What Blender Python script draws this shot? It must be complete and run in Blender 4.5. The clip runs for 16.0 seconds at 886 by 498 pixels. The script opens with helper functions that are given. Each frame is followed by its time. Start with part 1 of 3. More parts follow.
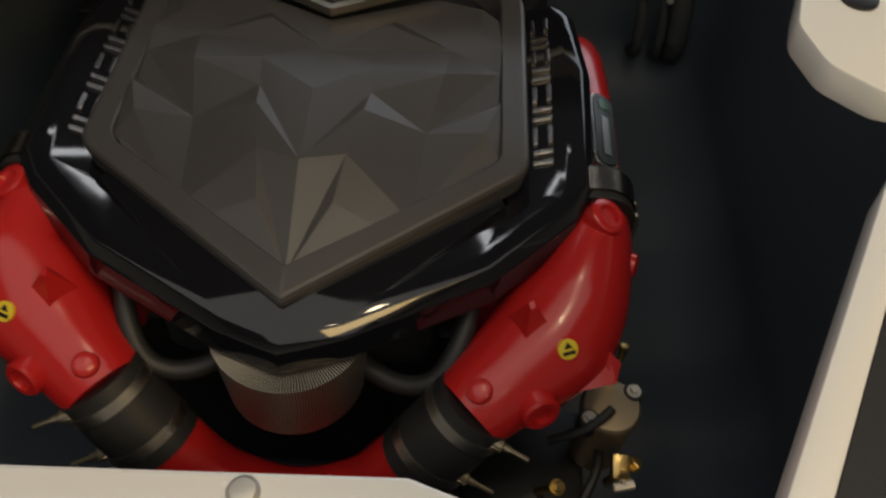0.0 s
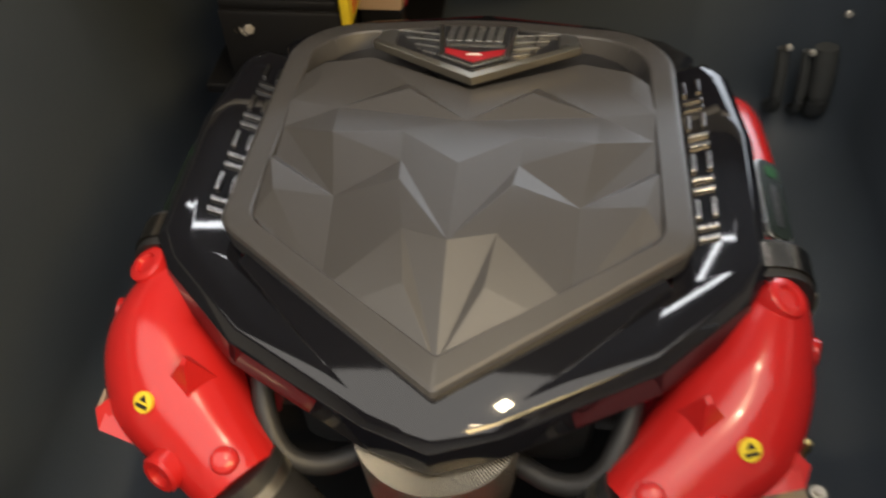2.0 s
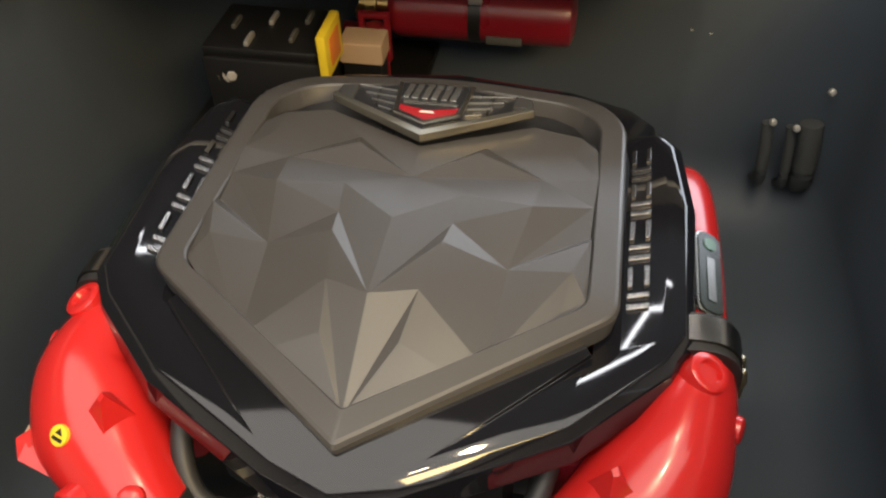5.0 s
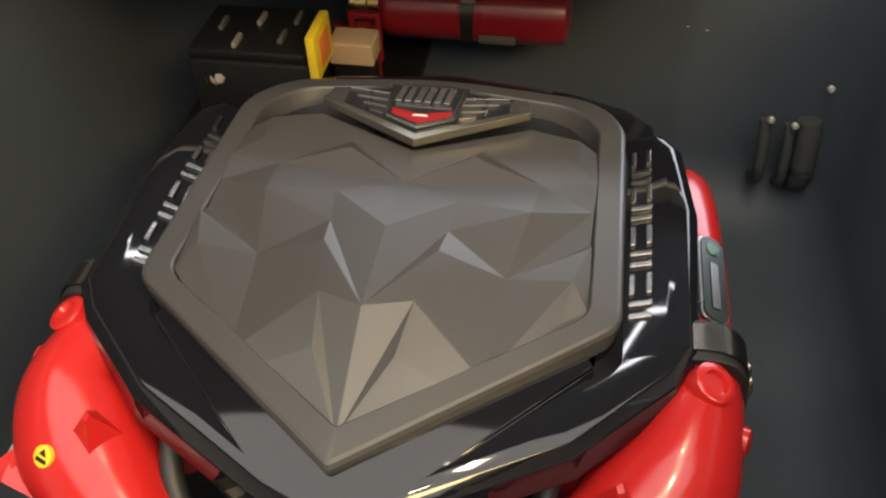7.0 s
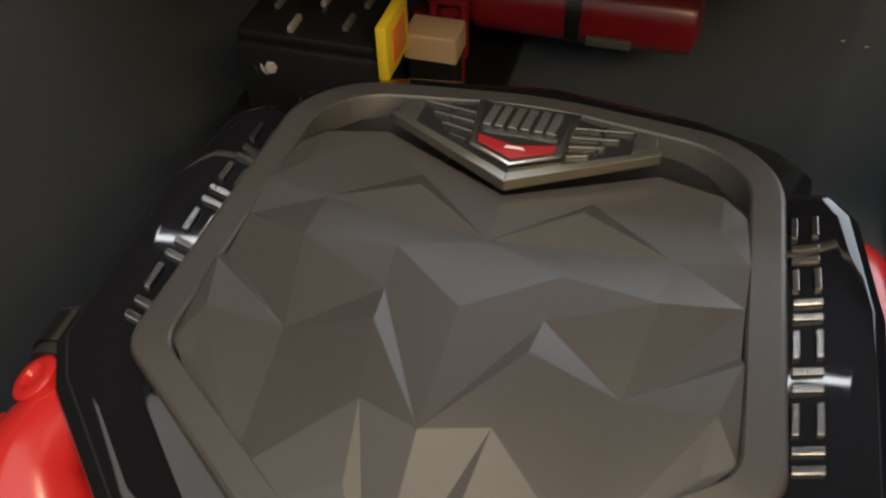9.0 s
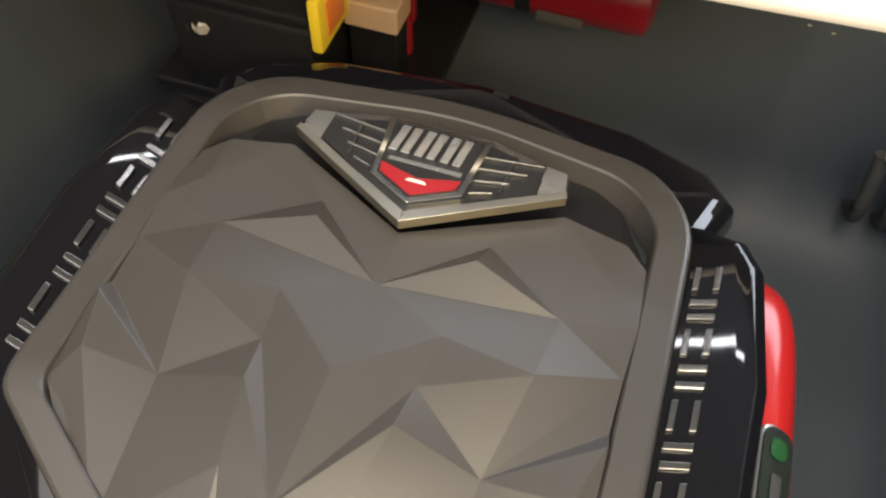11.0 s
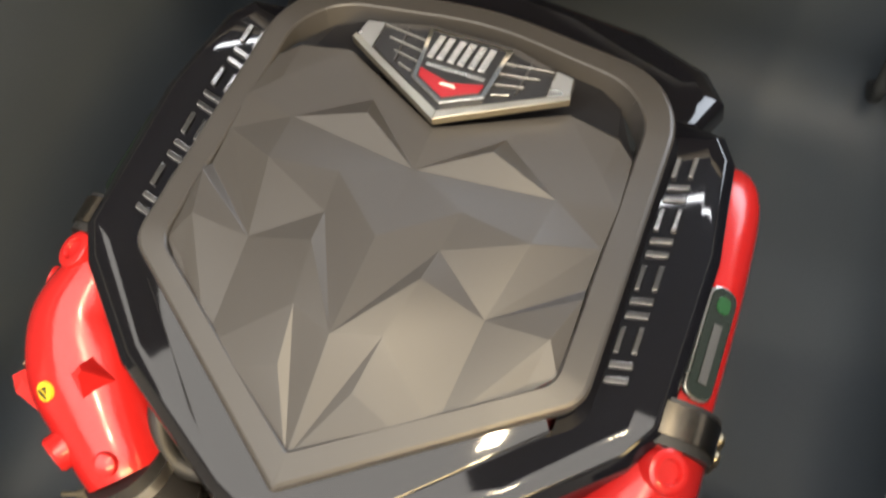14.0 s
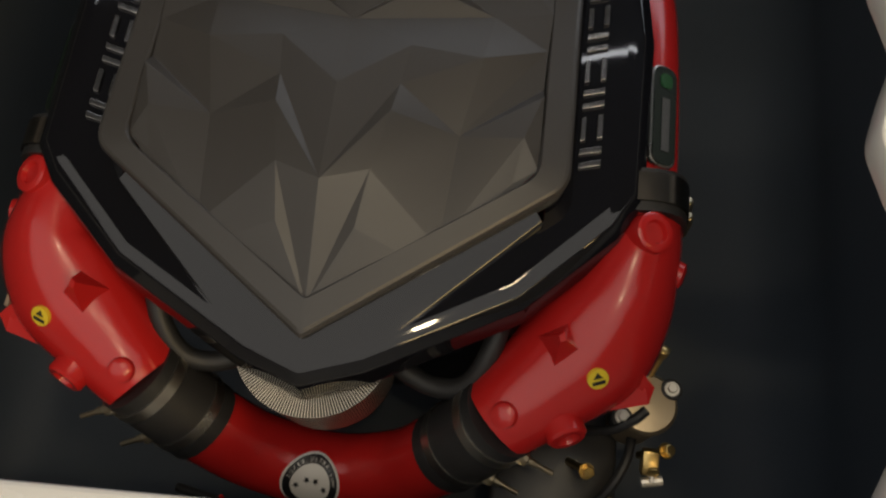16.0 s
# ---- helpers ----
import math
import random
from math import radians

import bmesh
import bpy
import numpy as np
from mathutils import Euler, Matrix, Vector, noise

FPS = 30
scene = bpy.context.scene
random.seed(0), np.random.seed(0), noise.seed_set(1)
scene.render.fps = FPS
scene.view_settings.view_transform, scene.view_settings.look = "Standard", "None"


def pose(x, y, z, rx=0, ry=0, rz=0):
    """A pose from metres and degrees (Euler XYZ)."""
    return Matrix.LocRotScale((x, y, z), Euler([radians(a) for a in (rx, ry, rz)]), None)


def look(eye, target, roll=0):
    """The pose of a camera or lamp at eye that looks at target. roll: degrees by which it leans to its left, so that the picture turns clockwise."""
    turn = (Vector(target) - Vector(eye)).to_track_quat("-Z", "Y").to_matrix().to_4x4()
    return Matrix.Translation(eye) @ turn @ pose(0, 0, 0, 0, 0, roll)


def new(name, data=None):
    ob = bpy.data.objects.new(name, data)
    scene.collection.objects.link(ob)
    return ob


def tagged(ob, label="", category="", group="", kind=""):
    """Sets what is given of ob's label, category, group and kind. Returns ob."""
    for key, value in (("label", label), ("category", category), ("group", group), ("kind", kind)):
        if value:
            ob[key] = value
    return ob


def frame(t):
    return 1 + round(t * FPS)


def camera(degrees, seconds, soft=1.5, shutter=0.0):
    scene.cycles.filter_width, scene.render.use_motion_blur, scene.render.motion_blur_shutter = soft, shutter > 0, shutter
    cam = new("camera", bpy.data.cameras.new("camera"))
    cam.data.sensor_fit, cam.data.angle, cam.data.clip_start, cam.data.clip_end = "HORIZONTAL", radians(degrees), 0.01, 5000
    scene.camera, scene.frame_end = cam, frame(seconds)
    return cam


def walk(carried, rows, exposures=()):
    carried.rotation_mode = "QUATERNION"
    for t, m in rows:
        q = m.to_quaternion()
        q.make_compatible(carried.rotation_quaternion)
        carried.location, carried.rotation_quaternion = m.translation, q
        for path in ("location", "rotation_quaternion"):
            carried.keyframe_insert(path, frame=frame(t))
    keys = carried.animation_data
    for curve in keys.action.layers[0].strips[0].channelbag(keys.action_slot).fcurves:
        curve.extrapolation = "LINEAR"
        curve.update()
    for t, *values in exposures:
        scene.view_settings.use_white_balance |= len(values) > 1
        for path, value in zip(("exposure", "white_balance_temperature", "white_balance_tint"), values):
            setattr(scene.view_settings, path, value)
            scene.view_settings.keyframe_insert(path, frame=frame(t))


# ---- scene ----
cam = camera(54.7, 16.0, 2.3, 0.4)
PATH = [
    (0, (0.151, -0.651, 1.282), (0.167, 0.581, -0.294), 4.5),
    (0.5, (0.128, -0.686, 1.308), (0.06, 0.637, -0.189), 2.2),
    (1, (0.137, -0.704, 1.318), (-0.024, 0.632, -0.161), -1.5),
    (1.5, (0.125, -0.661, 1.283), (-0.005, 0.685, -0.19), -1.3),
    (2, (0.085, -0.586, 1.247), (-0.125, 0.722, -0.251), -3.6),
    (2.5, (0.055, -0.48, 1.171), (-0.436, 0.792, -0.292), -12.5),
    (3, (0.074, -0.48, 1.166), (-0.178, 0.706, -0.425), -3.8),
    (3.5, (0.153, -0.549, 1.229), (-0.067, 0.755, -0.272), -1.2),
    (4, (0.196, -0.575, 1.25), (-0.072, 0.815, -0.164), -1.1),
    (6.5, (0.186, -0.549, 1.239), (-0.11, 0.835, -0.173), -2.6),
    (7, (0.184, -0.542, 1.237), (-0.091, 0.84, -0.181), -2.3),
    (7.5, (0.171, -0.55, 1.238), (-0.196, 0.872, -0.121), -2.6),
    (8, (0.171, -0.524, 1.226), (-0.221, 0.868, -0.156), -5.2),
    (8.5, (0.147, -0.448, 1.18), (-0.203, 0.937, -0.22), -1.9),
    (9, (0.111, -0.318, 1.127), (-0.291, 0.995, -0.328), -1.6),
    (9.5, (0.095, -0.252, 1.146), (-0.187, 1.003, -0.386), 2.4),
    (11.8, (0.191, -0.136, 1.267), (-0.172, 0.826, -0.449), 1.9),
    (12, (0.17, -0.127, 1.286), (-0.18, 0.805, -0.449), 3.0),
    (12.5, (0.206, -0.15, 1.296), (-0.216, 0.802, -0.412), 1.3),
    (13, (0.209, -0.172, 1.324), (-0.282, 0.713, -0.4), -5.1),
    (13.5, (0.226, -0.177, 1.37), (-0.178, 0.655, -0.403), -2.8),
    (14, (0.242, -0.224, 1.389), (-0.167, 0.522, -0.421), -7.5),
    (14.5, (0.236, -0.297, 1.396), (-0.127, 0.394, -0.445), -10.5),
    (15, (0.211, -0.355, 1.397), (-0.064, 0.323, -0.464), -9.7),
    (15.5, (0.201, -0.391, 1.388), (0.022, 0.295, -0.482), -5.8),
    (16, (0.19, -0.379, 1.378), (0.045, 0.335, -0.484), -4.8),
]

EXPOSURES = [(0, -1.2), (0.5, -1.4), (1.0, -0.35), (1.5, 0.1), (2.0, 0.35), (3.0, 0.75), (4.0, 0.7), (7.0, 0.6), (8.0, 0.5), (8.5, 0.35), (9.0, -0.05), (9.5, 0.9), (12.0, 0.9), (13.0, 0.9),
             (13.5, 1.05), (14.0, 1.1), (14.5, 0.35), (15.0, -0.25), (15.5, -0.95), (16.0, -1.05)]
walk(cam, [(t, look(eye, target, roll)) for t, eye, target, roll in PATH], EXPOSURES)

# ---- world and light ----
world = bpy.data.worlds.new("world")
scene.world = world
world.use_nodes = True
world.node_tree.nodes["Background"].inputs[0].default_value = (0.35, 0.42, 0.5, 1)
world.node_tree.nodes["Background"].inputs[1].default_value = 0.02


def lamp(name, eye, target, size, size_y, watts, colour):
    data = bpy.data.lights.new(name, "AREA")
    data.shape, data.size, data.size_y, data.energy, data.color = "RECTANGLE", size, size_y, watts, colour
    ob = new(name, data)
    ob.matrix_world = look(eye, target)
    return tagged(ob, kind="structure")


# Unseen cool light added at the back for bluish facets; the wall has no doorway.
lamp("cool_back_fill", (0.9, 3.9, 1.7), (0.5, 0, 1.0), 5.2, 2.6, 170, (0.80, 0.88, 1.0))
# Added broad overhead light, sized so the cover's sloping front reflects grey.
lamp("ceiling_fill_light", (-0.2, -1.6, 3.5), (-0.2, -1.5, 0.4), 5.0, 3.9, 118, (1.0, 0.95, 0.88))
lamp("warm_lamp", (0.42, -0.55, 2.9), (0.3, -0.3, 0.5), 0.10, 0.08, 7, (1.0, 0.80, 0.5))
lamp("warm_lamp", (0.42, 0.05, 2.9), (0.3, 0.1, 0.5), 0.10, 0.08, 7, (1.0, 0.80, 0.5))
lamp("side_lamp", (2.0, -1.9, 3.0), (0.1, 0, 0.5), 2.0, 0.5, 72, (1.0, 0.70, 0.30))
lamp("tube_lamp", (-0.5, 2.35, 3.5), (-0.5, 2.2, 0.0), 2.8, 0.06, 9, (0.95, 0.97, 1.0))

# ---- materials ----
def material(name, colour, rough, metal=0.0, coat=0.0, grain=0.0, grain_scale=400.0, vary=0.15, vary_scale=9.0, bump=0.0, bump_scale=600.0, rough_vary=0.08):
    m = bpy.data.materials.new(name)
    m.use_nodes = True
    nt = m.node_tree
    b = nt.nodes["Principled BSDF"]
    b.inputs["Metallic"].default_value = metal
    b.inputs["Coat Weight"].default_value = coat
    b.inputs["Coat Roughness"].default_value = 0.04
    geo = nt.nodes.new("ShaderNodeTexCoord")
    big, fine = nt.nodes.new("ShaderNodeTexNoise"), nt.nodes.new("ShaderNodeTexNoise")
    big.inputs["Scale"].default_value, fine.inputs["Scale"].default_value = vary_scale, grain_scale
    big.inputs["Detail"].default_value, fine.inputs["Detail"].default_value = 4, 2
    for n in (big, fine):
        nt.links.new(geo.outputs["Object"], n.inputs["Vector"])
    mixed = nt.nodes.new("ShaderNodeMath")
    mixed.operation = "MULTIPLY_ADD"
    mixed.inputs[1].default_value, mixed.inputs[2].default_value = grain, 0.5 - grain / 2
    nt.links.new(fine.outputs["Fac"], mixed.inputs[0])
    both = nt.nodes.new("ShaderNodeMath")
    both.operation = "MULTIPLY_ADD"
    both.inputs[1].default_value = vary * 2
    nt.links.new(big.outputs["Fac"], both.inputs[0])
    nt.links.new(mixed.outputs[0], both.inputs[2])
    ramp = nt.nodes.new("ShaderNodeMapRange")
    ramp.inputs["From Min"].default_value, ramp.inputs["From Max"].default_value = 0.0, 1.0 + vary * 2
    ramp.inputs["To Min"].default_value, ramp.inputs["To Max"].default_value = 1 - vary - grain, 1 + vary + grain
    nt.links.new(both.outputs[0], ramp.inputs["Value"])
    tint = nt.nodes.new("ShaderNodeVectorMath")
    tint.operation = "SCALE"
    tint.inputs[0].default_value = colour
    nt.links.new(ramp.outputs[0], tint.inputs["Scale"])
    nt.links.new(tint.outputs[0], b.inputs["Base Color"])
    r = nt.nodes.new("ShaderNodeMapRange")
    r.inputs["To Min"].default_value, r.inputs["To Max"].default_value = max(rough - rough_vary, 0.02), rough + rough_vary
    nt.links.new(big.outputs["Fac"], r.inputs["Value"])
    nt.links.new(r.outputs[0], b.inputs["Roughness"])
    if bump:
        rel, bn = nt.nodes.new("ShaderNodeTexNoise"), nt.nodes.new("ShaderNodeBump")
        rel.inputs["Scale"].default_value = bump_scale
        nt.links.new(geo.outputs["Object"], rel.inputs["Vector"])
        bn.inputs["Strength"].default_value, bn.inputs["Distance"].default_value = bump, 0.001
        nt.links.new(rel.outputs["Fac"], bn.inputs["Height"])
        nt.links.new(bn.outputs[0], b.inputs["Normal"])
    return m


SATIN = material("satin_charcoal_plastic", (0.047, 0.0445, 0.0435), 0.35, grain=0.12, grain_scale=900, bump=0.10, bump_scale=1500, vary=0.06)
GLOSS = material("gloss_black_gelcoat", (0.006, 0.006, 0.008), 0.04, coat=0.1, rough_vary=0.015, bump=0.03, bump_scale=25)
RED = material("red_enamel", (0.48, 0.016, 0.015), 0.22, coat=0.2, bump=0.24, bump_scale=42, vary=0.12, rough_vary=0.06)
DEEP_RED = material("dark_red_enamel", (0.24, 0.010, 0.018), 0.3, coat=0.3, bump=0.1, bump_scale=120)
RUBBER = material("black_rubber", (0.018, 0.018, 0.019), 0.5, grain=0.2, bump=0.2, bump_scale=300)
BLACK = material("black_plastic", (0.014, 0.014, 0.015), 0.38, bump=0.1, bump_scale=300)
DARK_STEEL = material("dark_steel", (0.16, 0.15, 0.14), 0.3, metal=1.0, bump=0.2, bump_scale=200)
BAND_STEEL = material("dark_band_steel", (0.20, 0.18, 0.155), 0.24, metal=1.0, bump=0.15, bump_scale=90, vary=0.3, vary_scale=25)
SCREW_STEEL = material("dull_screw_steel", (0.36, 0.31, 0.22), 0.32, metal=0.95, bump=0.2, bump_scale=150)
CLAMP_STEEL = material("worn_clamp_steel", (0.60, 0.58, 0.52), 0.30, metal=1.0, bump=0.1, bump_scale=200, vary=0.25, vary_scale=30)
STEEL = material("stainless_steel", (0.66, 0.64, 0.60), 0.42, metal=0.75, bump=0.1, bump_scale=200)
CHROME = material("chrome", (0.82, 0.81, 0.78), 0.09, metal=1.0, rough_vary=0.04)
DULL_CHROME = material("satin_chrome", (0.5, 0.49, 0.46), 0.28, metal=1.0)
BRIGHT = material("brushed_bright_metal", (0.72, 0.71, 0.68), 0.26, metal=1.0)
CHAMPAGNE = material("champagne_chrome", (0.42, 0.395, 0.335), 0.30, metal=1.0)
SMOKED = material("smoked_chrome", (0.26, 0.25, 0.24), 0.22, metal=1.0)
BRASS = material("brass", (0.62, 0.45, 0.18), 0.3, metal=1.0, bump=0.2, bump_scale=200)
BRONZE = material("tan_bronze", (0.42, 0.34, 0.23), 0.38, metal=0.85, bump=0.25, bump_scale=160)
DARK = material("dull_black_plastic", (0.006, 0.006, 0.007), 0.5, bump=0.1, bump_scale=200)
LINER = material("dark_bay_liner", (0.052, 0.066, 0.086), 0.6, grain=0.2, grain_scale=250, bump=0.35, bump_scale=60, vary=0.25, vary_scale=4)
WHITE = material("white_gelcoat", (0.80, 0.79, 0.76), 0.25, coat=0.3, vary=0.03)
YELLOW = material("yellow_label", (0.75, 0.56, 0.03), 0.45, vary=0.05)
ORANGE = material("orange_print", (0.7, 0.2, 0.03), 0.5)
TAN = material("tan_board", (0.42, 0.30, 0.20), 0.7, bump=0.3, vary=0.15, vary_scale=25)
BADGE_RED = material("badge_red", (0.30, 0.010, 0.017), 0.25, coat=0.5)
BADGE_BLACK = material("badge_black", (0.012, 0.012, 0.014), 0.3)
GREEN = material("green_resin", (0.008, 0.07, 0.016), 0.25, coat=0.3)
PRINT_WHITE = material("white_print", (0.7, 0.69, 0.66), 0.5, vary=0.05)
HOSE_GREY = material("grey_hose", (0.05, 0.054, 0.056), 0.7, vary=0.3, vary_scale=20)
GREY = material("grey_plastic", (0.075, 0.075, 0.073), 0.5, vary=0.1)
WALL = material("unseen_room_wall", (0.55, 0.53, 0.49), 0.7, vary=0.12, vary_scale=2)
CEILING = material("unseen_dark_ceiling", (0.15, 0.155, 0.16), 0.8, vary=0.1, vary_scale=2)
CONCRETE = material("concrete", (0.3, 0.29, 0.27), 0.8, vary=0.2, vary_scale=3)


def mesh_material():
    """Woven wire, about 3.6 mm a wire, wrapped round the z axis."""
    m = material("wire_mesh", (0.5, 0.48, 0.43), 0.35, metal=0.9)
    nt = m.node_tree
    tc, sep = nt.nodes.new("ShaderNodeTexCoord"), nt.nodes.new("ShaderNodeSeparateXYZ")
    nt.links.new(tc.outputs["Object"], sep.inputs[0])

    def calc(op, a, b=None):
        n = nt.nodes.new("ShaderNodeMath")
        n.operation = op
        for i, v in enumerate((a, b)):
            if v is None:
                continue
            if isinstance(v, (int, float)):
                n.inputs[i].default_value = v
            else:
                nt.links.new(v, n.inputs[i])
        return n.outputs[0]
    angle = calc("ARCTAN2", sep.outputs["X"], calc("ADD", sep.outputs["Y"], 0.26))
    u = calc("MULTIPLY", angle, 84.0)
    w = calc("MULTIPLY", sep.outputs["Z"], 980.0)
    weave = calc("MULTIPLY", calc("ADD", calc("MULTIPLY", calc("SINE", calc("ADD", u, w)), calc("SINE", calc("SUBTRACT", u, w))), 1.0), 0.5)
    b = nt.nodes["Principled BSDF"]
    ramp = nt.nodes.new("ShaderNodeValToRGB")
    ramp.color_ramp.elements[0].position, ramp.color_ramp.elements[0].color = 0.38, (0.012, 0.011, 0.010, 1)
    ramp.color_ramp.elements[1].position, ramp.color_ramp.elements[1].color = 0.56, (0.62, 0.58, 0.50, 1)
    nt.links.new(weave, ramp.inputs[0])
    nt.links.new(ramp.outputs[0], b.inputs["Base Color"])
    bump = nt.nodes.new("ShaderNodeBump")
    bump.inputs["Strength"].default_value, bump.inputs["Distance"].default_value = 0.7, 0.001
    nt.links.new(weave, bump.inputs["Height"])
    nt.links.new(bump.outputs[0], b.inputs["Normal"])
    return m


MESH = mesh_material()


# ---- mesh helpers ----
def link(name, bm, mat, parent=None, label="", smooth=None):
    bmesh.ops.remove_doubles(bm, verts=bm.verts, dist=1e-6)
    bmesh.ops.recalc_face_normals(bm, faces=bm.faces)
    me = bpy.data.meshes.new(name)
    if smooth is not None:
        for f in bm.faces:
            f.smooth = True
        for e in bm.edges:
            e.smooth = len(e.link_faces) == 2 and e.calc_face_angle(0) < radians(smooth)
    bm.to_mesh(me)
    bm.free()
    me.materials.append(mat)
    ob = new(name, me)
    ob.parent = parent
    if label:
        ob["label"] = label
    return ob


def part(name, bm, mat, parent, label="", smooth=35):
    return link(name, bm, mat, parent, label, smooth)


def thing(name, at, label, category, group="", kind=""):
    ob = new(name)
    ob.location = at
    bpy.context.view_layer.update()
    ob.empty_display_size = 0.05
    return tagged(ob, label, category, group, kind)


def bevel(bm, width, segments=2, angle=30):
    edges = [e for e in bm.edges if len(e.link_faces) == 2 and e.calc_face_angle(0) > radians(angle)]
    bmesh.ops.bevel(bm, geom=edges, offset=width, segments=segments, affect="EDGES", profile=0.5, clamp_overlap=True)
    return bm


def box(x0, x1, y0, y1, z0, z1, round_by=0.0, m=None):
    bm = bmesh.new()
    bmesh.ops.create_cube(bm, size=1, matrix=Matrix.Translation(((x0 + x1) / 2, (y0 + y1) / 2, (z0 + z1) / 2)) @ Matrix.Diagonal((x1 - x0, y1 - y0, z1 - z0, 1)))
    if round_by:
        bevel(bm, round_by, 2)
    if m is not None:
        bm.transform(m)
    return bm


def rings_mesh(rings, caps=(True, True), closed=True):
    """Skin through rings of equally many points."""
    bm = bmesh.new()
    vs = [[bm.verts.new(p) for p in r] for r in rings]
    n = len(rings[0])
    for a, b in zip(vs, vs[1:]):
        for i in range(n if closed else n - 1):
            bm.faces.new((a[i], a[(i + 1) % n], b[(i + 1) % n], b[i]))
    for cap, r in zip(caps, (vs[0], vs[-1])):
        if cap:
            bm.faces.new(r)
    return bm


def lathe(profile, n=28, m=None, caps=(True, True)):
    """Turn (radius, height) pairs about z."""
    bm = rings_mesh([[(r * math.cos(2 * math.pi * i / n), r * math.sin(2 * math.pi * i / n), h) for i in range(n)] for r, h in profile], caps)
    if m is not None:
        bm.transform(m)
    return bm


def smooth_path(points, steps=6):
    """Catmull-Rom through tuples of any length."""
    p = [np.array(q, float) for q in points]
    p = [2 * p[0] - p[1]] + p + [2 * p[-1] - p[-2]]
    out = []
    for i in range(1, len(p) - 2):
        for k in range(steps):
            t = k / steps
            a, b, c, d = p[i - 1], p[i], p[i + 1], p[i + 2]
            out.append(0.5 * (2 * b + (c - a) * t + (2 * a - 5 * b + 4 * c - d) * t * t + (3 * b - a - 3 * c + d) * t ** 3))
    return out + [p[-2]]


def tube(points, radius=None, n=16, steps=6, up=(0, 0, 1), square=2.0, caps=(True, True)):
    """A pipe through (x, y, z, across, upward) or, with a radius, (x, y, z). square > 2 flattens its sides."""
    pts = smooth_path([tuple(p) + ((radius, radius) if radius else ()) for p in points], steps)
    rings = []
    for i, p in enumerate(pts):
        d = Vector(pts[min(i + 1, len(pts) - 1)][:3] - pts[max(i - 1, 0)][:3]).normalized()
        side = d.cross(Vector(up)).normalized()
        top = side.cross(d)
        ring = []
        for k in range(n):
            a = 2 * math.pi * k / n
            c, s = math.cos(a), math.sin(a)
            e = 2 / square
            ring.append(Vector(p[:3]) + side * (p[3] * math.copysign(abs(c) ** e, c)) + top * (p[4] * math.copysign(abs(s) ** e, s)))
        rings.append(ring)
    return rings_mesh(rings, caps)


def slab(outline, thickness, m=None, round_by=0.0):
    """A flat plate from a 2D outline, z from 0 to thickness."""
    bm = bmesh.new()
    f = bm.faces.new([bm.verts.new((x, y, 0)) for x, y in outline])
    up = bmesh.ops.extrude_face_region(bm, geom=[f])
    bmesh.ops.translate(bm, vec=(0, 0, thickness), verts=[v for v in up["geom"] if isinstance(v, bmesh.types.BMVert)])
    bmesh.ops.recalc_face_normals(bm, faces=bm.faces)
    if round_by:
        bevel(bm, round_by, 2)
    if m is not None:
        bm.transform(m)
    return bm


def join(*bms):
    out = bmesh.new()
    for b in bms:
        me = bpy.data.meshes.new("tmp")
        b.to_mesh(me)
        b.free()
        out.from_mesh(me)
        bpy.data.meshes.remove(me)
    return out


def axis(at, d, spin=0):
    """The pose whose z points along d."""
    return Matrix.Translation(at) @ Vector(d).to_track_quat("Z", "Y").to_matrix().to_4x4() @ pose(0, 0, 0, 0, 0, spin)


def rounded(points, r, n=5):
    """Round the corners of a polygon of (x, y, z) by r (one value, or one a corner)."""
    out = []
    k = len(points)
    for i in range(k):
        a, b, c = Vector(points[i - 1]), Vector(points[i]), Vector(points[(i + 1) % k])
        rr = r[i] if isinstance(r, (list, tuple)) else r
        p, q = b + (a - b).normalized() * rr, b + (c - b).normalized() * rr
        for j in range(n):
            t = j / (n - 1)
            out.append((1 - t) ** 2 * p + 2 * t * (1 - t) * b + t * t * q)
    return out


def mirror(half):
    """A closed outline from its right half, front to back; points on x = 0 are not doubled."""
    return list(half) + [(-p[0], *p[1:]) for p in reversed(half) if abs(p[0]) > 1e-6]


# ---- unseen shed, added to close the scene and bounce light ----
def structure(name, bm, mat, smooth=None):
    return tagged(link(name, bm, mat, None, "", smooth), kind="structure")


structure("floor", box(-4, 4, -4, 4, -0.75, -0.7), CONCRETE)
# Unseen ceiling, toned dark so the gloss side ledges reflect black.
structure("ceiling", box(-4, 4, -4, 4, 3.6, 3.7), CEILING)
structure("wall_north", box(-4, 4, 4, 4.1, -0.7, 3.6), WALL)
structure("wall_south", box(-4, 4, -4.1, -4, -0.7, 3.6), WALL)
structure("wall_east", box(4, 4.1, -4.1, 4.1, -0.7, 3.6), WALL)
structure("wall_west", box(-4.1, -4, -4.1, 4.1, -0.7, 3.6), WALL)

